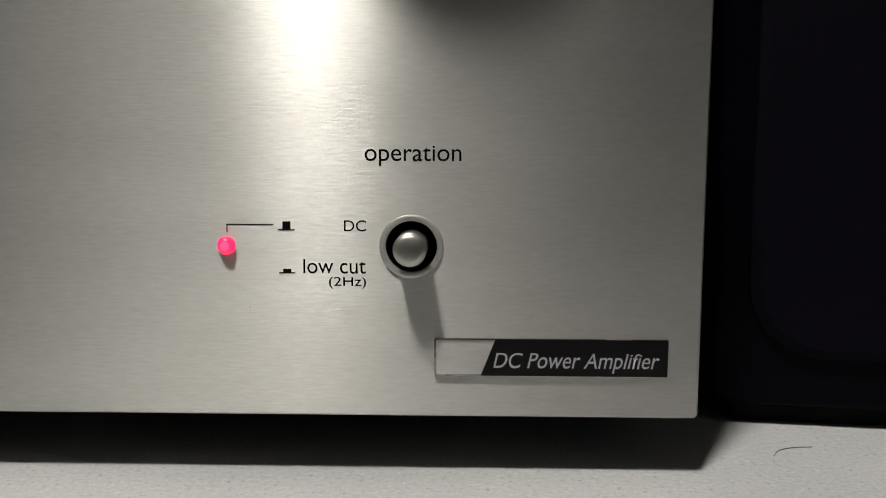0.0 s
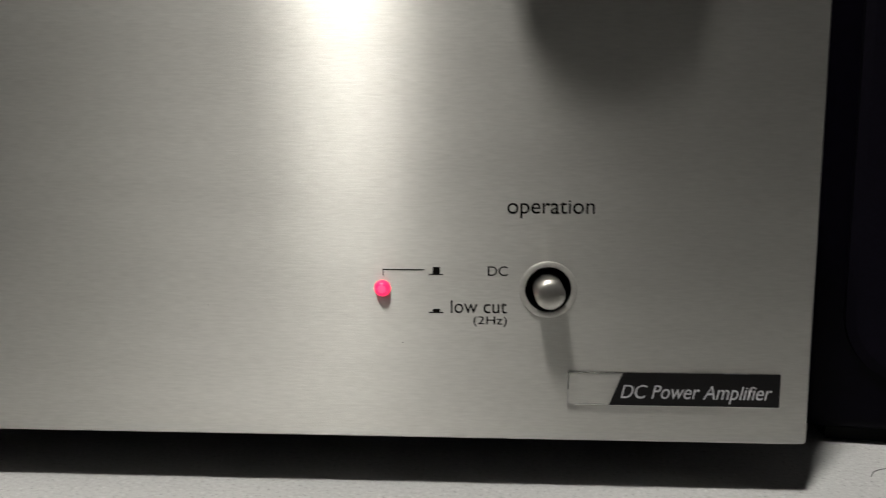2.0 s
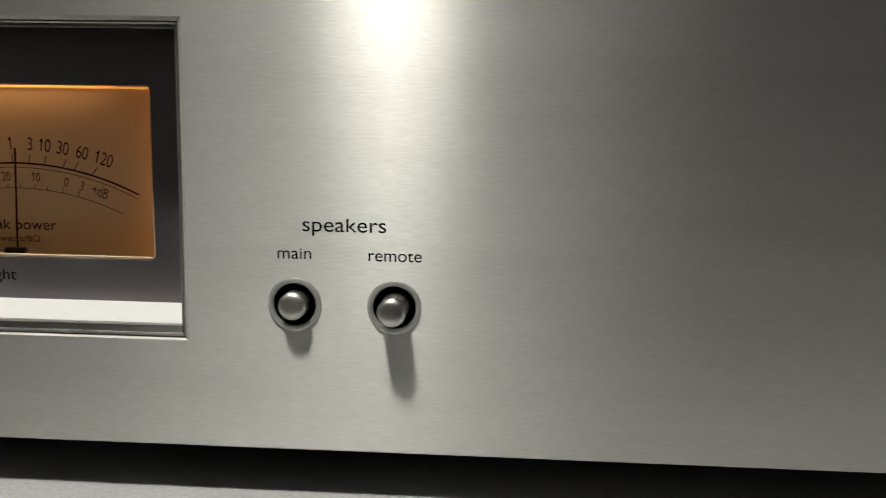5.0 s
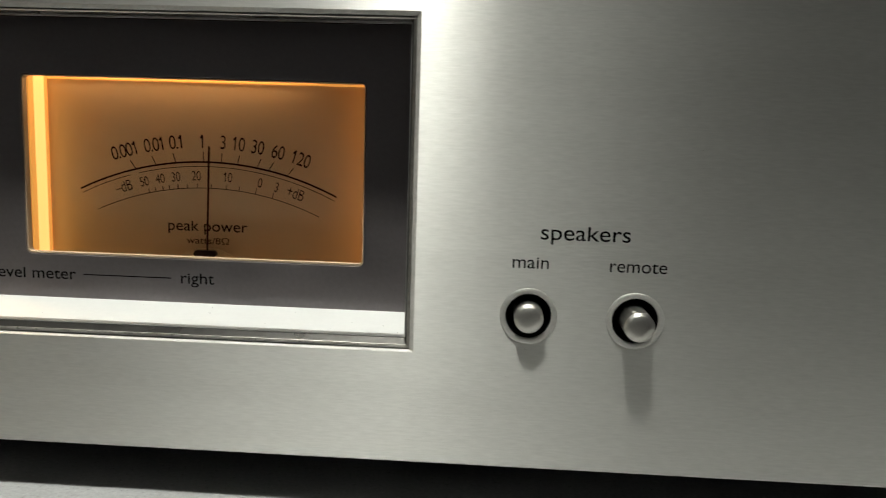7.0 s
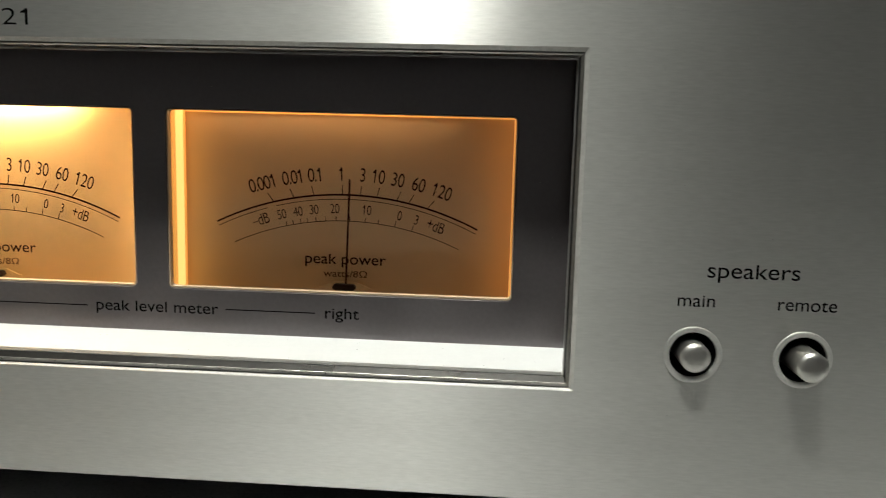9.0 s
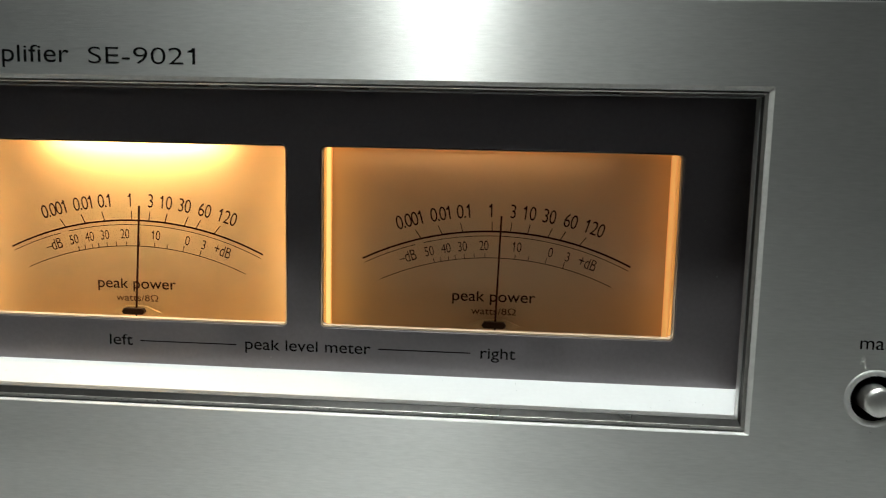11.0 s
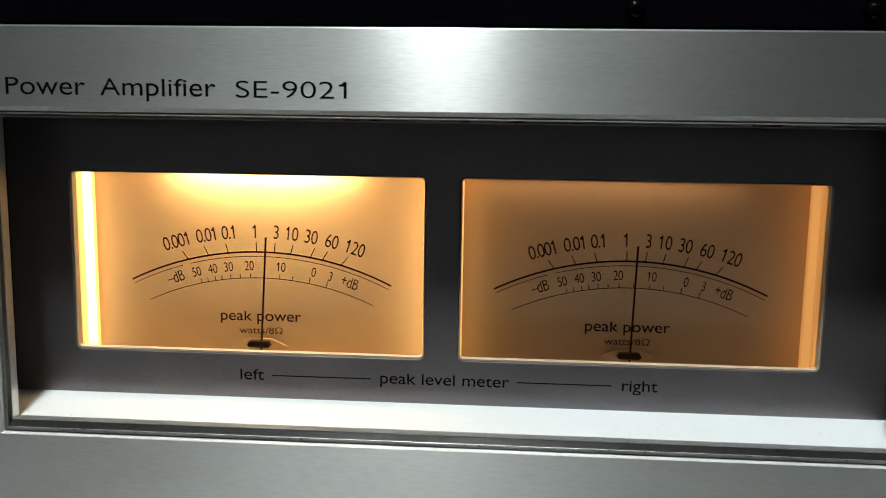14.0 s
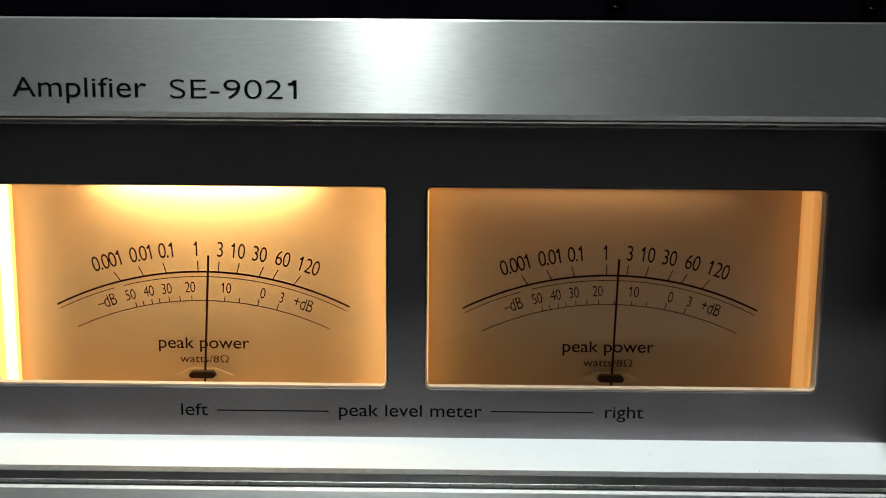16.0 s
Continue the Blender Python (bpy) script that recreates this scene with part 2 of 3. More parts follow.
def drilled(ob, cuts):
    """Cut round holes (x, z, radius) through a plate along y."""
    bm = bmesh.new()
    for x, z, r in cuts:
        bmesh.ops.create_cone(bm, cap_ends=True, segments=64, radius1=r, radius2=r, depth=0.05, matrix=Matrix.Translation((x, 0, z)) @ Matrix.Rotation(radians(90), 4, "X"))
    cutter = new("cutter", bpy.data.meshes.new("cutter"))
    bm.to_mesh(cutter.data)
    bm.free()
    mod = ob.modifiers.new("holes", "BOOLEAN")
    mod.operation, mod.solver, mod.object = "DIFFERENCE", "EXACT", cutter
    dg = bpy.context.evaluated_depsgraph_get()
    me = bpy.data.meshes.new_from_object(ob.evaluated_get(dg))
    ob.modifiers.clear()
    ob.data = me
    bpy.data.objects.remove(cutter)
    return ob


def flag_ones(me):
    """Give each figure one, a plain bar in this font, its short flag."""
    bm = bmesh.new()
    bm.from_mesh(me)
    todo = set(bm.verts)
    while todo:
        isle, edge = set(), [next(iter(todo))]
        while edge:
            v = edge.pop()
            if v not in isle:
                isle.add(v)
                edge += [e.other_vert(v) for e in v.link_edges]
        todo -= isle
        x0, top = min(v.co.x for v in isle), max(v.co.y for v in isle)
        if len(isle) == 4 and top > 0.6:
            bm.faces.new([bm.verts.new((x0 + a, b, 0)) for a, b in ((0.05, top), (0.0, top), (-0.045, top - 0.075), (-0.13, top - 0.115), (-0.13, top - 0.185), (0.05, top - 0.185))])
    bm.to_mesh(me)
    bm.free()


def legend(text, x0, x1, z, height, y, mat, parent, shear=0.0, turn=0.0, name="lettering", bold=None, thick=0.00004):
    """Printed words from x0 to x1 on the base line z; height is that of a capital. With x1 None the width follows from the height and x0 is the middle."""
    cu = bpy.data.curves.new(name, "FONT")
    cu.body, cu.size, cu.shear, cu.space_character, cu.offset = text, 1.0, shear, (0.86 if "." in text else 0.94) if name == "numeral" else 1.0, 0.004 if bold is None else bold
    tmp = new("tmp", cu)
    dg = bpy.context.evaluated_depsgraph_get()
    me = bpy.data.meshes.new_from_object(tmp.evaluated_get(dg))
    bpy.data.objects.remove(tmp)
    if "1" in text:
        flag_ones(me)
    if any(c.islower() for c in text):
        for v in me.vertices:       # taller small letters
            if v.co.y > 0:
                v.co.y = v.co.y * 1.11 if v.co.y < 0.449 else 0.498 + (v.co.y - 0.449) * 0.79
    co = np.array([v.co[:] for v in me.vertices])
    lo, hi = co[:, 0].min(), co[:, 0].max()
    cap = 0.73                      # height of a capital at size 1
    sz = height / cap
    if x1 is None:
        sx = sz * (0.785 if "." in text else 0.735)
        shift = -sx * (lo + hi) / 2
    else:
        sx = (x1 - x0) / (hi - lo)
        shift = x0 - sx * lo
    c, s = math.cos(turn), math.sin(turn)
    for v, (a, b, _) in zip(me.vertices, co):
        px, pz = sx * a + shift, sz * b
        if x1 is None:
            pz -= height / 2
            px, pz = x0 + px * c + pz * s, z - px * s + pz * c
        else:
            pz += z
        v.co = (px, y - thick, pz)
    me.materials.clear()
    me.materials.append(mat)
    me.update()
    ob = new(name, me)
    ob.parent = parent
    return ob


def stroke(x0, z0, x1, z1, w, y, thick=0.00004):
    dx, dz = x1 - x0, z1 - z0
    n = math.hypot(dx, dz)
    ox, oz = -dz / n * w / 2, dx / n * w / 2
    return slab([(x0 + ox, z0 + oz), (x1 + ox, z1 + oz), (x1 - ox, z1 - oz), (x0 - ox, z0 - oz)], y - thick, y)


def arc(cx, cz, r, a0, a1, w, y, n=48, thick=0.00004):
    """A printed arc; angles from straight up, clockwise, in radians."""
    pts = [(cx + (r + w / 2) * math.sin(a0 + (a1 - a0) * i / n), cz + (r + w / 2) * math.cos(a0 + (a1 - a0) * i / n)) for i in range(n + 1)]
    pts += [(cx + (r - w / 2) * math.sin(a1 + (a0 - a1) * i / n), cz + (r - w / 2) * math.cos(a1 + (a0 - a1) * i / n)) for i in range(n + 1)]
    bm = bmesh.new()
    v = [bm.verts.new((x, y - thick, z)) for x, z in pts]
    for i in range(n):
        bm.faces.new((v[i], v[i + 1], v[2 * n - i], v[2 * n + 1 - i]))
    return bm


# ---- the room: unseen, kept dark so little light bounces back ----
def structure(name, bm, mat, label):
    return tagged(new(name, mesh_of(name, bm, mat)), label, name.split("_")[0], "", "structure")


FLOOR_Z, TOP_Z = -0.75, 2.46
structure("floor", box(-1.6, 1.6, -3.2, 0.75, FLOOR_Z - 0.1, FLOOR_Z), WOOD, "unseen brown room floor, kept dark against bounce")
structure("ceiling", box(-1.6, 1.6, -3.2, 0.75, TOP_Z, TOP_Z + 0.1), CEILING, "unseen room ceiling, near black against bounce")
structure("wall_north", box(-1.6, 1.6, 0.65, 0.75, FLOOR_Z, TOP_Z), PAINT, "unseen dark grey wall behind the shelf")
structure("wall_south", box(-1.6, 1.6, -3.2, -3.1, FLOOR_Z, TOP_Z), PAINT, "unseen room wall, kept dark against bounce")
structure("wall_west", box(-1.6, -1.5, -3.1, 0.65, FLOOR_Z, TOP_Z), DUSK, "unseen room wall, dull dark grey against bounce")
structure("wall_east", box(1.5, 1.6, -3.1, 0.65, FLOOR_Z, TOP_Z), SHADE, "unseen room wall, charcoal against bounce")

lamp = thing("ceiling_lamp", "lit opal glass globe lamp on the ceiling", "lamp", at=(LAMP[0], LAMP[1], TOP_Z))
bm = bmesh.new()
bmesh.ops.create_uvsphere(bm, u_segments=24, v_segments=12, radius=LAMP_RADIUS, matrix=Matrix.Translation((0, 0, LAMP[2] - TOP_Z)))
part("globe", bm, GLOBE, lamp, "lit opal glass globe", True)
bm = bmesh.new()
bmesh.ops.create_cone(bm, cap_ends=True, segments=32, radius1=0.06, radius2=0.075, depth=0.05, matrix=Matrix.Translation((0, 0, -0.026)))
part("ceiling_plate", bm, SATIN, lamp)

# ---- the shelf ----
shelf = thing("shelf", "pale grey speckled laminate shelf under the amplifier", "shelf", at=(-0.3, 0.1, 0))
part("board", box(-0.7, 0.8, -0.175, 0.4, -0.03, 0.0, 0.002), SHELF, shelf)
for x in (-0.62, 0.72):
    part("side_panel", box(x - 0.015, x + 0.015, -0.165, 0.39, FLOOR_Z, -0.03), SHELF, shelf)

# ---- the amplifier ----
amp = thing("power_amplifier", "silver stereo power amplifier with two lit amber meters", "amplifier", at=(0, 0, 0))
X0, X1, Z0, Z1 = -450 * MM, 0.0, 11.7 * MM, 121.7 * MM          # front panel
WX0, WX1, WZ0, WZ1 = -437.6 * MM, -249.9 * MM, 36.3 * MM, 104.6 * MM   # meter window
THICK = 4 * MM
BUTTONS = [("operation", -53.5, 43.8, 6.6), ("main", -225.3, 44.8, 3.6), ("remote", -203.5, 44.7, 6.8)]

E = 0.35 * MM       # broken edge of the plate
C, CB = 0.9 * MM, 0.4 * MM       # chamfer of the window, and of its lower edge
outer = rounded(X0, X1, Z0, Z1, 0.9 * MM, 3)
outer_in = rounded(X0 + E, X1 - E, Z0 + E, Z1 - E, 0.7 * MM, 3)
inner = rounded(WX0 - C, WX1 + C, WZ0 - CB, WZ1 + C, 0.3 * MM, 3)
inner_in = rounded(WX0, WX1, WZ0, WZ1, 0.3 * MM, 3)
bm = bmesh.new()
rows = loops(bm, [[(x, THICK, z) for x, z in inner_in], [(x, 0.6 * MM, z) for x, z in inner_in], [(x, 0, z) for x, z in inner],
                  [(x, 0, z) for x, z in outer_in], [(x, E, z) for x, z in outer], [(x, THICK, z) for x, z in outer]])
for i in range(len(rows[0])):
    j = (i + 1) % len(rows[0])
    bm.faces.new((rows[-1][i], rows[-1][j], rows[0][j], rows[0][i]))
panel = part("front_panel", bm, ALUMINIUM, amp, "brushed aluminium front panel with black lettering")
drilled(panel, [(x * MM, z * MM, 4.85 * MM) for _, x, z, _ in BUTTONS] + [(-87.7 * MM, 43.8 * MM, 1.72 * MM)])
brush_uv(panel.data)
panel.data.materials.append(EDGE)
for face in panel.data.polygons:     # the cut chamfer round the meter window
    if 0.1 < abs(face.normal.y) < 0.97 and 0.0001 < face.center.y < 0.0006 and WX0 - C < face.center.x < WX1 + C and WZ0 - C < face.center.z < WZ1 + C:
        face.material_index = 1

chassis = part("chassis", box(X0 + 8 * MM, X1 - 8 * MM, 50 * MM, 340 * MM, 14 * MM, 119 * MM, 1 * MM), STEEL, amp, "black painted steel chassis")
part("sub_panel", frame_plate(rounded(X0 + 4 * MM, X1 - 4 * MM, 13.5 * MM, 119.5 * MM, 1 * MM, 3), rounded(WX0 - 6.2 * MM, WX1 + 10.2 * MM, WZ0 - 1.2 * MM, WZ1 + 1.2 * MM, 0.5 * MM, 3), 40 * MM, 50 * MM), STEEL, amp)
part("side_cheek", box(X0 + 4 * MM, X0 + 7 * MM, THICK, 40 * MM, 13.5 * MM, 119.5 * MM), STEEL, amp)
part("side_cheek", box(X1 - 7 * MM, X1 - 4 * MM, THICK, 40 * MM, 13.5 * MM, 119.5 * MM), STEEL, amp)
part("top_strip", box(X0 + 7 * MM, X1 - 7 * MM, THICK, 40 * MM, 117 * MM, 119.5 * MM), STEEL, amp)
part("bottom_strip", box(X0 + 7 * MM, X1 - 7 * MM, THICK, 40 * MM, 13.5 * MM, 16 * MM), STEEL, amp)
for x in (-410, -40):
    for y in (80, 300):
        bm = bmesh.new()
        bmesh.ops.create_cone(bm, cap_ends=True, segments=32, radius1=13 * MM, radius2=15 * MM, depth=13.6 * MM, matrix=Matrix.Translation((x * MM, y * MM, 7 * MM)))
        part("foot", bm, BLACK, amp, "round black rubber foot", True)

# lettering on the panel: words, ends and base line in millimetres, height of a capital
WORDS = [("Power", -432.9, -416.2, 107.9, 3.6), ("Amplifier", -413.2, -389.4, 107.9, 3.6), ("SE-9021", -385.3, -363.0, 107.8, 3.55),
         ("speakers", -223.5, -205.4, 60.85, 2.75), ("main", -229.0, -221.6, 54.8, 2.3), ("remote", -209.2, -197.7, 54.7, 2.3),
         ("operation", -62.0, -44.4, 59.45, 2.75), ("DC", -65.9, -61.8, 46.6, 2.1), ("low cut", -73.5, -61.9, 38.75, 2.5), ("(2Hz)", -68.8, -61.9, 36.4, 1.75)]
for text, a, b, z, h in WORDS:
    legend(text, a * MM, b * MM, z * MM, h * (1.12 if text.islower() else 1.0) * MM, 0, INK, panel, bold=(-0.009 if text.isupper() else 0.0005) if z > 100 else 0.003)
part("marking", stroke(-87.55 * MM, 47.75 * MM, -78.9 * MM, 47.75 * MM, 0.2 * MM, 0), INK, panel)
part("marking", stroke(-87.5 * MM, 47.8 * MM, -87.5 * MM, 46.3 * MM, 0.2 * MM, 0), INK, panel)
for z, h in ((46.8, 1.55), (38.8, 0.75)):
    part("marking", slab([(x * MM, (z + dz) * MM) for x, dz in ((-78.0, -0.12), (-75.0, -0.12), (-75.0, 0.12), (-75.75, 0.12), (-75.75, h), (-77.25, h), (-77.25, 0.12), (-78.0, 0.12))], -0.04 * MM, 0), INK, panel)


# push buttons: bezel ring, dark well, domed cap
def push_button(x, z, out):
    at = (x * MM, 0, z * MM)
    ring = part("push_button", lathe([(4.72 * MM, 6 * MM), (4.72 * MM, -0.25 * MM), (4.85 * MM, -0.42 * MM), (5.3 * MM, -0.5 * MM), (5.75 * MM, -0.32 * MM), (5.9 * MM, 0)], 64, at), BEZEL, amp, "round push button in a satin metal bezel", True)
    part("well", lathe([(4.7 * MM, 0.35 * MM), (4.7 * MM, 9 * MM), (0, 9 * MM)], 48, at), SOOT, ring, "matt black well", True)
    r = 3.0 * MM
    dome = [(0, -0.75 * MM)] + [(r * 0.93 * math.sin(radians(a)), -0.75 * MM * math.cos(radians(a))) for a in (15, 30, 45, 60, 75, 90)]
    part("cap", lathe([(q, y - (out - 0.75) * MM) for q, y in dome] + [(r, -(out - 0.75) * MM + 0.22 * MM), (r, 8.8 * MM)], 48, at), SATIN, ring, "domed satin aluminium cap", True)
    return ring


for _, x, z, out in BUTTONS:
    push_button(x, z, out)

led = part("indicator_light", lathe([(0, -1.4 * MM), (0.6 * MM, -1.35 * MM), (1.05 * MM, -1.15 * MM), (1.44 * MM, -0.8 * MM), (1.64 * MM, -0.3 * MM), (1.67 * MM, 4 * MM)], 32, (-87.7 * MM, 0, 43.8 * MM)), LED_RED, amp, "glowing red indicator light", True)

part("die", lathe([(0, -1.46 * MM), (0.5 * MM, -1.43 * MM), (0.85 * MM, -1.3 * MM)], 24, (-87.7 * MM, 0, 43.8 * MM)), LED_PINK, led, "paler middle of the lens", True)

# name badge
bm = slab(rounded(-49.2 * MM, -6.05 * MM, 19.75 * MM, 26.75 * MM, 0.25 * MM, 3), -0.45 * MM, 0)
badge = part("badge", bm, ALUMINIUM, amp, "silver and black name badge")
brush_uv(badge.data)
brim = frame_plate(rounded(-49.25 * MM, -6.0 * MM, 19.7 * MM, 26.8 * MM, 0.25 * MM, 3), rounded(-48.95 * MM, -6.3 * MM, 20.0 * MM, 26.5 * MM, 0.2 * MM, 3), -0.6 * MM, -0.1 * MM)
part("rim", brim, POLISHED, badge)
part("black_field", slab([(x * MM, z * MM) for x, z in ((-37.9, 26.7), (-6.1, 26.7), (-6.1, 19.8), (-40.6, 19.8))], -0.66 * MM, -0.4 * MM), BADGE_BLACK, badge)
legend("DC Power Amplifier", -38.3 * MM, -7.6 * MM, 21.3 * MM, 3.0 * MM, -0.66 * MM, PALE_INK, badge, 0.25, bold=0.001)

# ---- meter window ----
FY = 14.4 * MM          # charcoal face
DY = 25.5 * MM
OY = 15.4 * MM          # edge of the meter openings          # dial cards
LEFT = (-427.9, -348.4, -388.3)
RIGHT = (-340.5, -262.3, -301.8)
CX0, CX1 = WX0 - 5 * MM, WX1 + 9 * MM      # the cavity behind the panel is wider than its opening
MZ0, MZ1 = 51.5 * MM, 91.9 * MM
window = part("meter_window", frame_plate(rounded(CX0 - 1 * MM, CX1 + 1 * MM, WZ0 - 1 * MM, WZ1 + 1 * MM, 0.3 * MM, 3), rounded(CX0, CX1, WZ0 + 0.02 * MM, WZ1 - 0.02 * MM, 0.3 * MM, 3), THICK + 0.2 * MM, 40 * MM), WALL_TRIM, amp, "recessed window with dark glossy walls")
# frame inside the opening: a scuffed bead, a dark slope and a thin lip
def inset(side, low, y, top=None):
    return [(x, y * MM, z) for x, z in rounded(WX0 + side * MM, WX1 - side * MM, WZ0 + low * MM, WZ1 - (side if top is None else top) * MM, 0.25 * MM, 3)]


bm = bmesh.new()
loops(bm, [inset(0.03, 0.3, 3.9, 0.3), inset(0.03, 0.3, 0.75, 0.3), inset(0.06, 0.35, 0.65, 0.35), inset(0.65, 0.95, 0.9, 0.55), inset(0.7, 1.0, 0.95, 0.6)])
part("bevel_frame", bm, BEAD, window, "scuffed dark metal bead")
bm = bmesh.new()
loops(bm, [inset(0.7, 1.0, 0.95, 0.6), inset(1.1, 2.3, 1.9), inset(1.1, 2.3, 3.9)])
part("slope", bm, SLOPE, window, "dark satin slope inside the bead")
bm = bmesh.new()
loops(bm, [inset(1.05, 2.25, 1.75), inset(1.25, 2.4, 1.75), inset(1.25, 2.4, 4.1), inset(1.05, 2.25, 4.1), inset(1.05, 2.25, 1.75)])
part("lip", bm, LIP, window, "thin grey metal lip")
# sloping sill
bm = bmesh.new()
sec = [(3.6, 38.4), (FY / MM, 41.2), (FY / MM, 36.5), (3.4, 36.5)]
rows = loops(bm, [[(x, y * MM, z * MM) for y, z in sec] for x in (CX0 + 0.3 * MM, CX1 - 0.3 * MM)])
bm.faces.new(rows[0])
bm.faces.new(list(reversed(rows[1])))
part("sill", bm, SILL, window, "bright anodised metal sill")

# charcoal face with two openings: five plates in one mesh
bm = bmesh.new()
fx0, fx1, fz0, fz1 = CX0 + 0.1 * MM, CX1 - 0.1 * MM, WZ0 + 0.1 * MM, WZ1 - 0.1 * MM
mid = (LEFT[1] + RIGHT[0]) / 2 * MM
for xa, xb, (a, b, _) in ((fx0, mid, LEFT), (mid, fx1, RIGHT)):
    k = 0.35 * MM
    opening = rounded(a * MM, b * MM, MZ0, MZ1, 1.0 * MM, 5)
    loops(bm, [[(x, FY, z) for x, z in rounded(xa, xb, fz0, fz1, 0.01 * MM, 5)], [(x, FY, z) for x, z in rounded(a * MM - k, b * MM + k, MZ0 - k, MZ1 + k, 1.6 * MM, 5)],
               [(x, FY + 0.3 * MM, z) for x, z in rounded(a * MM - 0.2 * MM, b * MM + 0.2 * MM, MZ0 - 0.2 * MM, MZ1 + 0.2 * MM, 1.2 * MM, 5)],
               [(x, OY, z) for x, z in opening], [(x, OY + 1.0 * MM, z) for x, z in opening]])
face = part("meter_face", bm, FACE, amp, "charcoal metal face round the meters")
for text, a, b, z, h in (("left", -390.0, -384.5, 45.4, 2.35), ("peak level meter", -358.0, -329.1, 45.55, 2.35), ("right", -304.3, -296.5, 45.7, 2.35)):
    legend(text, a * MM, b * MM, z * MM, h * 1.1 * MM, FY, INK, face)
for a, b, z in ((-382.7, -360.1, 46.5), (-327.4, -306.6, 46.8)):
    part("marking", stroke(a * MM, z * MM, b * MM, z * MM, 0.25 * MM, FY), INK, face)

POWER = [("0.001", -20.4), ("0.01", -13.1), ("0.1", -7.7), ("1", -1.35), ("3", 3.9), ("10", 7.7), ("30", 12.3), ("60", 17.2), ("120", 22.7)]
POWER_TICKS = (-17.7, -12.7, -7.8, -0.9, 3.4, 7.4, 12.2, 15.1, 19.6)
LEVEL = [("\u2013dB", -20.6), ("50", -15.5), ("40", -11.6), ("30", -7.7), ("20", -2.7), ("10", 5.0), ("0", 12.8), ("3", 16.8), ("+dB", 21.4)]
LEVEL_TICKS = (-14.3, -12.7, -10.9, -9.3, -7.2, -4.9, -2.4, 0.9, 4.6, 7.7, 11.7, 15.8)


def meter(span_x, guide, core, source, source_at, source_up, source_half, tilt, name_label):
    a, b, cx = (v * MM for v in span_x)
    g = 1.1 * MM
    body = part("level_meter", frame_plate(rounded(a - 4 * MM, b + 4 * MM, MZ0 - 5 * MM, MZ1 + 7 * MM, 1 * MM, 3), rounded(a - g, b + g, MZ0 - 3.8 * MM, MZ1 + 5.0 * MM, 0.5 * MM, 3), OY + 1.05 * MM, DY + 1.5 * MM), DIFFUSER, amp, name_label)
    part("dial", box(a - 3.9 * MM, b + 3.9 * MM, DY, DY + 1.2 * MM, MZ0 - 4 * MM, MZ1 + 6 * MM), DIAL, body, "cream dial card with brown scale")
    part("rim", frame_plate(rounded(a - 0.05 * MM, b + 0.05 * MM, MZ0 - 0.05 * MM, MZ1 + 0.05 * MM, 1.0 * MM, 5), rounded(a + 0.2 * MM, b - 0.2 * MM, MZ0 + 0.3 * MM, MZ1 - 0.15 * MM, 0.9 * MM, 5), FY + 0.2 * MM, OY + 1.02 * MM), RIM, body, "pale plastic rim of the meter opening")
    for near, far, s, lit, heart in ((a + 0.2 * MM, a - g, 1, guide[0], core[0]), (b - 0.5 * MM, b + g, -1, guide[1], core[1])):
        strip = part("glow_strip", box(min(near, far), max(near, far), OY + 1.6 * MM, DY - 0.3 * MM, MZ0 - 3.4 * MM, MZ1 + 2 * MM, 0.15 * MM, 1), lit, body, "glowing amber light guide")
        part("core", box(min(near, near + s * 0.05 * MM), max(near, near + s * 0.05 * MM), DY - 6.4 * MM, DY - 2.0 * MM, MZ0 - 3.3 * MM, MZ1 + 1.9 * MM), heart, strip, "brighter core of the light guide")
    # no guide up here: added glow imitates the top wall's lit underside
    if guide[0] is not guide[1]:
        part("glow_strip", box(a - 0.5 * MM, b + 0.5 * MM, DY - 0.6 * MM, DY - 0.2 * MM, MZ1 - 0.30 * MM, MZ1 + 0.2 * MM, 0.1 * MM, 1), guide[0], body, "thin glow put in for the lit underside of the top wall")
    # printed scale
    cz, R, r = 2.8 * MM, 70.3 * MM, 64.1 * MM
    e = math.asin(31.2 / 70.3)
    part("scale_line", arc(cx, cz, R, -e, e, 0.42 * MM, DY), SCALE_INK, body)
    part("scale_line", arc(cx, cz, R - 1.05 * MM, -e, -0.275, 0.16 * MM, DY, 16), SCALE_INK, body)
    part("scale_line", arc(cx, cz, R - 1.05 * MM, -0.245, e, 0.16 * MM, DY, 40), SCALE_INK, body)
    e = math.asin(27.0 / 64.1)
    part("scale_line", arc(cx, cz, r, -e, e, 0.17 * MM, DY), SCALE_INK, body)
    for d in POWER_TICKS:
        q = math.asin(d / 71.5)
        part("tick", stroke(cx + R * math.sin(q), cz + R * math.cos(q), cx + (R + 2.3 * MM) * math.sin(q * 1.05), cz + (R + 2.3 * MM) * math.cos(q * 1.05), 0.2 * MM, DY), SCALE_INK, body)
    for i, d in enumerate(LEVEL_TICKS):
        q = math.asin(d / 64.5)
        n = (1.5 if d > 11 else 1.05) * MM
        part("tick", stroke(cx + r * math.sin(q), cz + r * math.cos(q), cx + (r + n) * math.sin(q), cz + (r + n) * math.cos(q), 0.16 * MM, DY), SCALE_INK, body)
    for text, d in POWER:
        q = math.asin(d / 75.3)
        legend(text, cx + d * MM, None, cz + 75.3 * MM * math.cos(q), 3.4 * MM, DY, SCALE_INK, body, 0, q, "numeral", -0.003)
    for text, d in LEVEL:
        q = math.asin(d / 67.1)
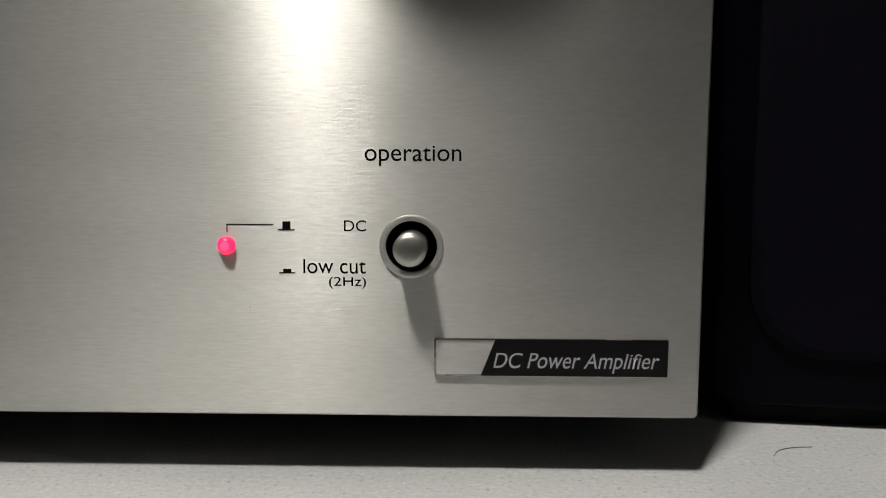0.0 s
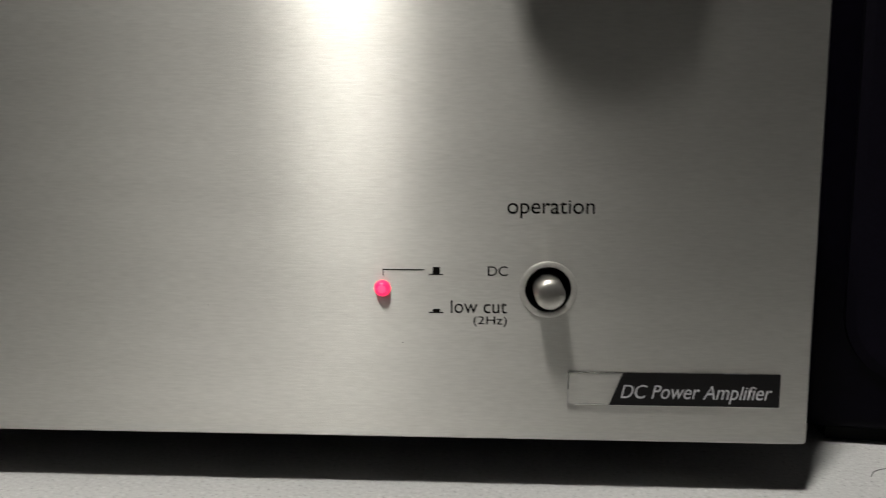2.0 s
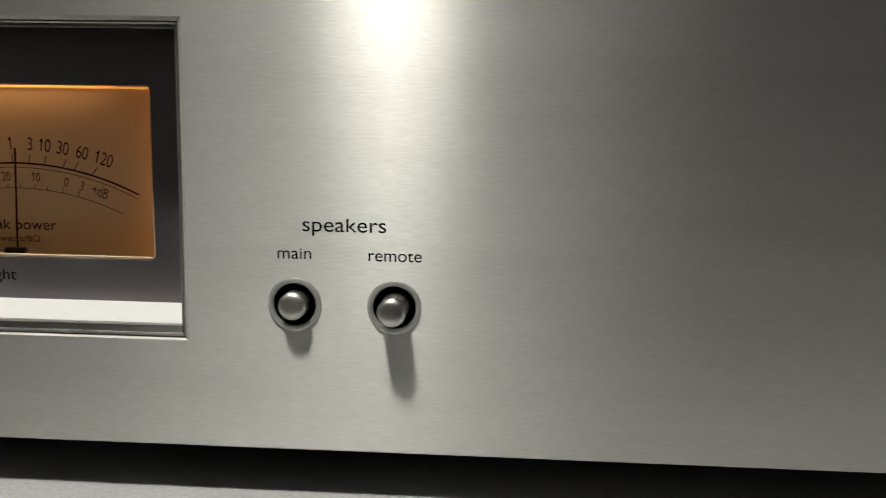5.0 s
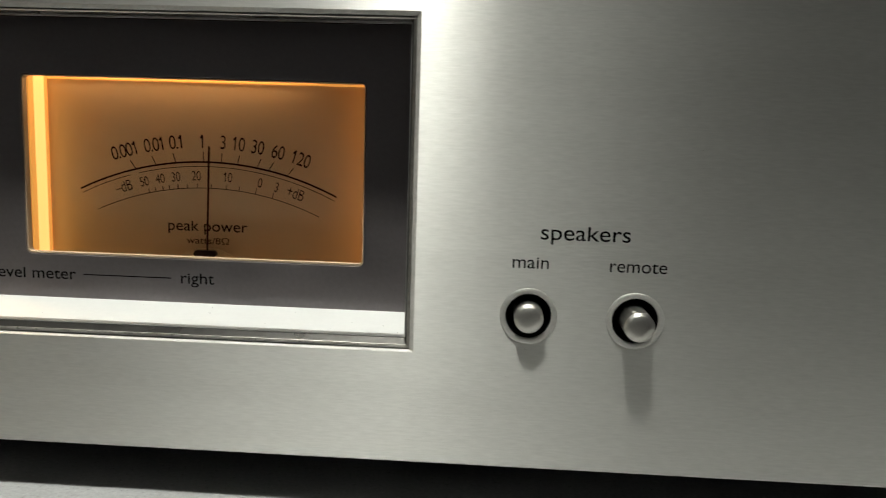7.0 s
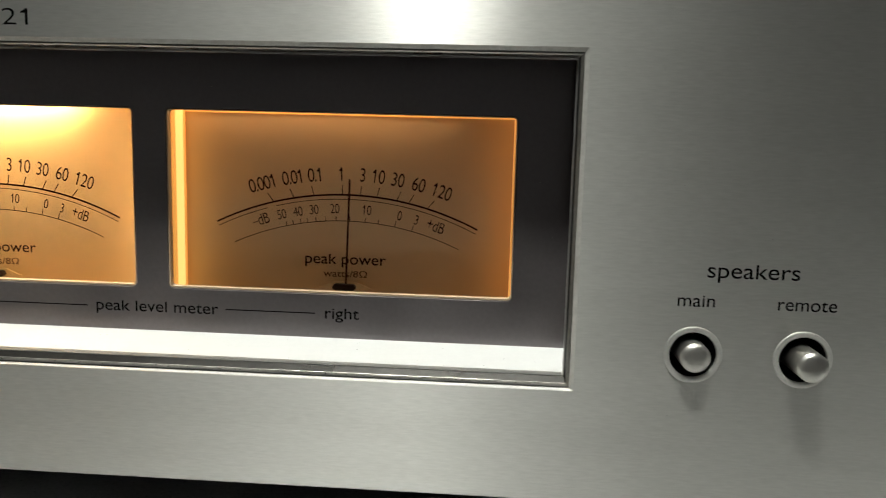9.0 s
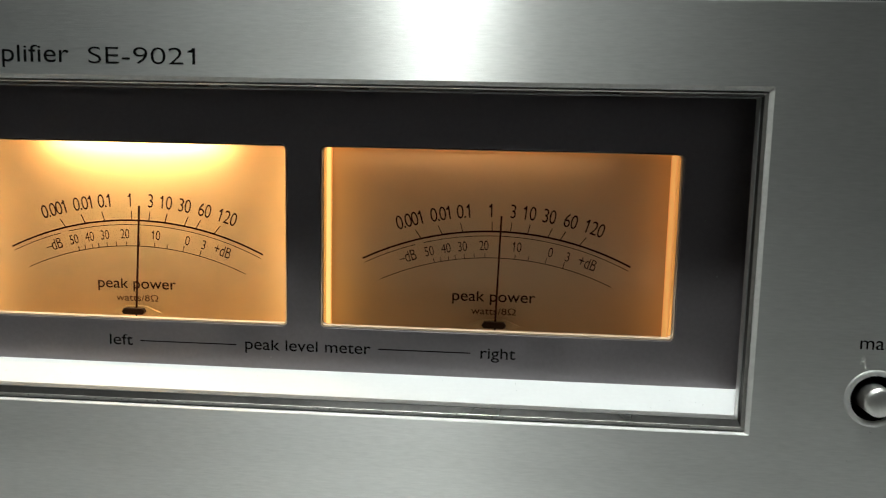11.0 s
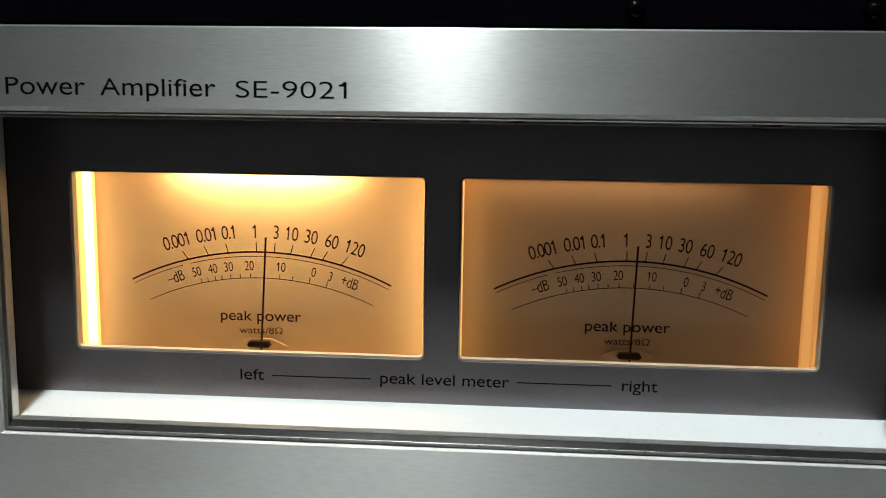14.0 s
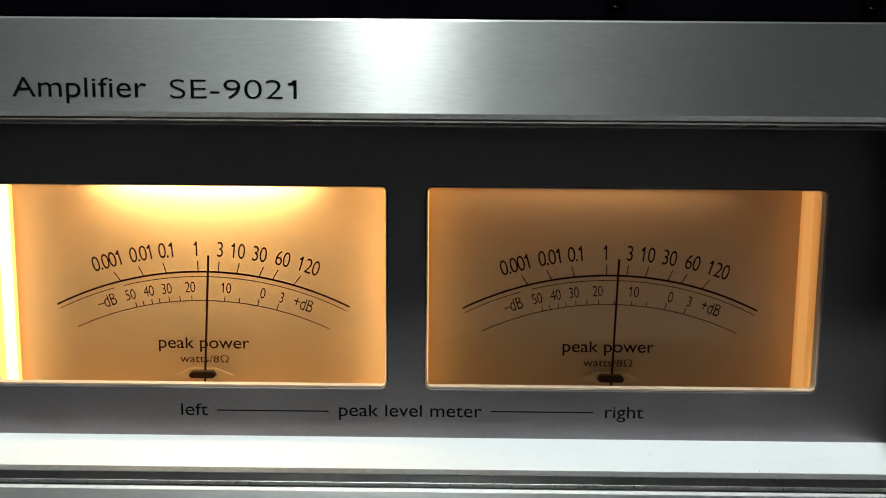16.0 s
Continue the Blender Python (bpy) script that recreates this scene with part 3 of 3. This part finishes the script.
        legend(text, cx + d * MM, None, cz + 67.1 * MM * math.cos(q), (2.75 if "B" in text else 2.4) * MM, DY, SCALE_INK, body, 0, q, "numeral", -0.006)
    legend("peak power", cx - 9.8 * MM, cx + 9.7 * MM, 56.5 * MM, 2.5 * MM, DY, SCALE_INK, body)
    legend("watts/8\u03a9", cx - 5.3 * MM, cx + 5.2 * MM, 53.4 * MM, 1.6 * MM, DY, FAINT_INK, body)
    # pointer and hub
    ny = DY - 2.0 * MM
    px, pz = cx + 0.3 * MM, 45 * MM
    tx, tz = px + 31.9 * MM * math.sin(radians(tilt)), pz + 31.9 * MM * math.cos(radians(tilt))
    part("needle", stroke(px, pz, tx, tz, 0.42 * MM, ny, 0.2 * MM), NEEDLE, body, "thin dark red pointer")
    hub = slab([(cx + (0.2 + dx) * MM, z * MM) for dx, z in ((-2.9, 51.3), (-2.3, 52.2), (2.3, 52.2), (2.9, 51.3), (2.3, 50.7), (-2.3, 50.7))], DY - 3.2 * MM, DY - 1.7 * MM)
    bmesh.ops.bevel(hub, geom=hub.edges[:], offset=0.2 * MM, segments=2, profile=0.5, affect="EDGES")
    part("hub", hub, HUB, body, "dark brown pointer hub")
    lens = slab([(cx + (0.2 + dx) * MM, z * MM) for dx, z in ((-6.2, 51.0), (-2.6, 52.5), (2.6, 52.5), (6.2, 51.0), (3.2, 50.1), (-3.2, 50.1))], DY - 1.6 * MM, DY - 1.1 * MM)
    part("bearing_plate", lens, CREAM, body, "pale plastic plate behind the hub")
    # light above the opening, behind the face; the right one is added for leakage
    bm = bmesh.new()
    bmesh.ops.create_uvsphere(bm, u_segments=16, v_segments=8, radius=1.0, matrix=Matrix.Translation((cx + source_at * MM, DY - 2.3 * MM, MZ1 + source_up * MM)) @ Matrix.Diagonal((source_half * MM, 1.5 * MM, 1.5 * MM, 1)))
    part("source", bm, source, body, "small warm light source above the dial", True)
    pane = part("pane", box(a + 0.03 * MM, b - 0.03 * MM, OY + 0.3 * MM, OY + 0.7 * MM, MZ0 + 0.03 * MM, MZ1 - 0.03 * MM), PANE, body, "clear meter window")
    pane.visible_shadow = False
    return body


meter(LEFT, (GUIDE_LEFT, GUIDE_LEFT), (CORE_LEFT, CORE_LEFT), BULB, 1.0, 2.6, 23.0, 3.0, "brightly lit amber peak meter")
meter(RIGHT, (GUIDE_RIGHT, GUIDE_FAINT), (CORE_RIGHT, CORE_FAINT), LEAK_SOURCE, -7.0, 3.4, 34.0, 1.6, "dimly lit amber peak meter")

# ---- black component on top ----
deck = thing("stacked_component", "black hi-fi component standing on the amplifier", "hi-fi component", at=(-0.225, 0.15, Z1))


def on_deck(name, bm, mat, label="", smooth=False):
    bm.transform(Matrix.Translation((0.225, -0.15, -Z1)))
    return part(name, bm, mat, deck, label, smooth)


on_deck("body", box(-440 * MM, -10 * MM, 14 * MM, 330 * MM, 123.4 * MM, 250 * MM, 1.5 * MM), STEEL, "black painted steel case")
on_deck("front", box(-446 * MM, -4 * MM, 8 * MM, 14.2 * MM, 122.4 * MM, 252 * MM, 1.0 * MM), BLACK, "black front panel")
for x in (-400, -50):
    for y in (60, 300):
        on_deck("foot", box((x - 12) * MM, (x + 12) * MM, (y - 12) * MM, (y + 12) * MM, 119.2 * MM, 123.5 * MM, 0.8 * MM), BLACK)
for x in (-306.2, -260.0):
    on_deck("button", lathe([(0, -2.2 * MM), (1.2 * MM, -2.1 * MM), (1.7 * MM, -1.7 * MM), (1.9 * MM, -1.1 * MM), (1.9 * MM, 0.5 * MM)], 32, (x * MM, 8 * MM, 126.2 * MM)), JET, "small round glossy black button", True)
on_deck("knob", lathe([(0, -27 * MM), (17.2 * MM, -27 * MM), (18.4 * MM, -26 * MM), (19.2 * MM, 0.3 * MM)], 64, (-51 * MM, 8 * MM, 150 * MM)), BLACK, "large round black knob", True)

# ---- black loudspeaker beside the amplifier ----
speaker = thing("loudspeaker", "black loudspeaker cabinet standing beside the amplifier", "loudspeaker", at=(0.11, 0.15, 0))


def on_speaker(name, bm, mat, label="", smooth=False):
    turn = Matrix.Translation((0.017, 0.030, 0)) @ Matrix.Rotation(radians(-7), 4, "Z") @ Matrix.Translation((-0.017, -0.030, 0))
    bm.transform(Matrix.Translation((-0.11, -0.15, 0)) @ turn)
    return part(name, bm, mat, speaker, label, smooth)


on_speaker("cabinet", box(11 * MM, 211 * MM, 31 * MM, 270 * MM, 4 * MM, 330 * MM, 3 * MM, 3), CABINET, "black vinyl cabinet", True)
bm = bmesh.new()
g0, g1 = rounded(19 * MM, 203 * MM, 16.3 * MM, 318 * MM, 17 * MM, 10), rounded(21 * MM, 201 * MM, 18.3 * MM, 316 * MM, 15.5 * MM, 10)
rows = loops(bm, [[(x, 31.2 * MM, z) for x, z in g0], [(x, 29.4 * MM, z) for x, z in g0], [(x, 28.6 * MM, z) for x, z in g1]])
bm.faces.new(rows[-1])
on_speaker("grille", bm, GRILLE, "charcoal cloth grille with rounded corners", False)
on_speaker("plinth", box(18 * MM, 204 * MM, 36 * MM, 262 * MM, 0, 4.2 * MM), SOOT, "recessed black plinth")

# ---- small things ----
cu = bpy.data.curves.new("hair", "CURVE")
cu.dimensions, cu.bevel_depth, cu.bevel_resolution = "3D", 0.00008, 1
sp = cu.splines.new("BEZIER")
sp.bezier_points.add(3)
for p, co in zip(sp.bezier_points, ((19.3, 12.1), (21.4, 15.0), (24.6, 16.8), (29.2, 17.5))):
    p.co = (co[0] * MM, co[1] * MM, 0.00009)
    p.handle_left_type = p.handle_right_type = "AUTO"
tmp = new("tmp", cu)
me = bpy.data.meshes.new_from_object(tmp.evaluated_get(bpy.context.evaluated_depsgraph_get()))
bpy.data.objects.remove(tmp)
me.materials.clear()
me.materials.append(HAIR)
tagged(new("hair", me), "single short dark hair lying on the shelf", "hair")


# dust and tiny marks
DUST = plain("pale dust", (0.7, 0.68, 0.62), 0.9, 0.0, 0.1, 900, 0.0)
PIT = plain("dark pit", (0.02, 0.018, 0.016), 0.8, 0.0, 0.1, 900, 0.0)


def specks(name, spots, y, mat, label):
    """Tiny grains on a surface: x, z and size in millimetres; y follows from z on a slope."""
    bm = bmesh.new()
    for x, z, d in spots:
        bmesh.ops.create_icosphere(bm, subdivisions=1, radius=d * MM / 2, matrix=Matrix.Translation((x * MM, y(z) if callable(y) else y, z * MM)) @ Matrix.Diagonal((1.3, 0.5, 1, 1)))
    return tagged(new(name, mesh_of(name, bm, mat)), label, "dust", "", "stuff")


rng = random.Random(4)
specks("dust", [(-278.5, 54.0, 0.32)] + [(rng.uniform(-425, -265), rng.uniform(54, 90), rng.uniform(0.06, 0.14)) for _ in range(14)], OY + 0.25 * MM, DUST, "pale dust grains on the meter windows")
specks("dust", [(-433.5, 73.0, 0.25), (-432.5, 70.0, 0.2), (-253.8, 66.0, 0.2), (-257.0, 78.0, 0.15), (-330.0, 97.0, 0.15), (-352.0, 44.0, 0.15)], FY, DUST, "pale dust grains on the charcoal face")
specks("pits", [(-83.6, 32.3, 0.22)] + [(rng.uniform(-240, -5), rng.uniform(14, 118), rng.uniform(0.06, 0.13)) for _ in range(26)], 0.0, PIT, "tiny dark pits in the brushed panel")
specks("dust", [(19.4, 36.0, 0.2), (19.6, 37.2, 0.25), (20.0, 34.5, 0.2), (33.8, 46.0, 0.3), (43.0, 25.0, 0.2), (28.0, 55.0, 0.15)], 29.6 * MM, DUST, "pale dust grains on the loudspeaker front")
specks("dust", [(rng.uniform(-435, -252), rng.uniform(36.75, 37.2), rng.uniform(0.06, 0.16)) for _ in range(60)], 0.75 * MM, DUST, "pale dust grains along the dark window bead")
specks("pits", [(rng.uniform(-435, -252), rng.uniform(36.7, 37.2), rng.uniform(0.1, 0.3)) for _ in range(140)], 0.74 * MM, PIT, "dark specks along the dark window bead")
specks("pits", [(rng.uniform(-435, -252), rng.uniform(38.7, 41.0), rng.uniform(0.08, 0.2)) for _ in range(22)], lambda z: (3.6 + (z - 38.4) * 10.8 / 2.8) * MM, PIT, "tiny dark specks on the metal sill")
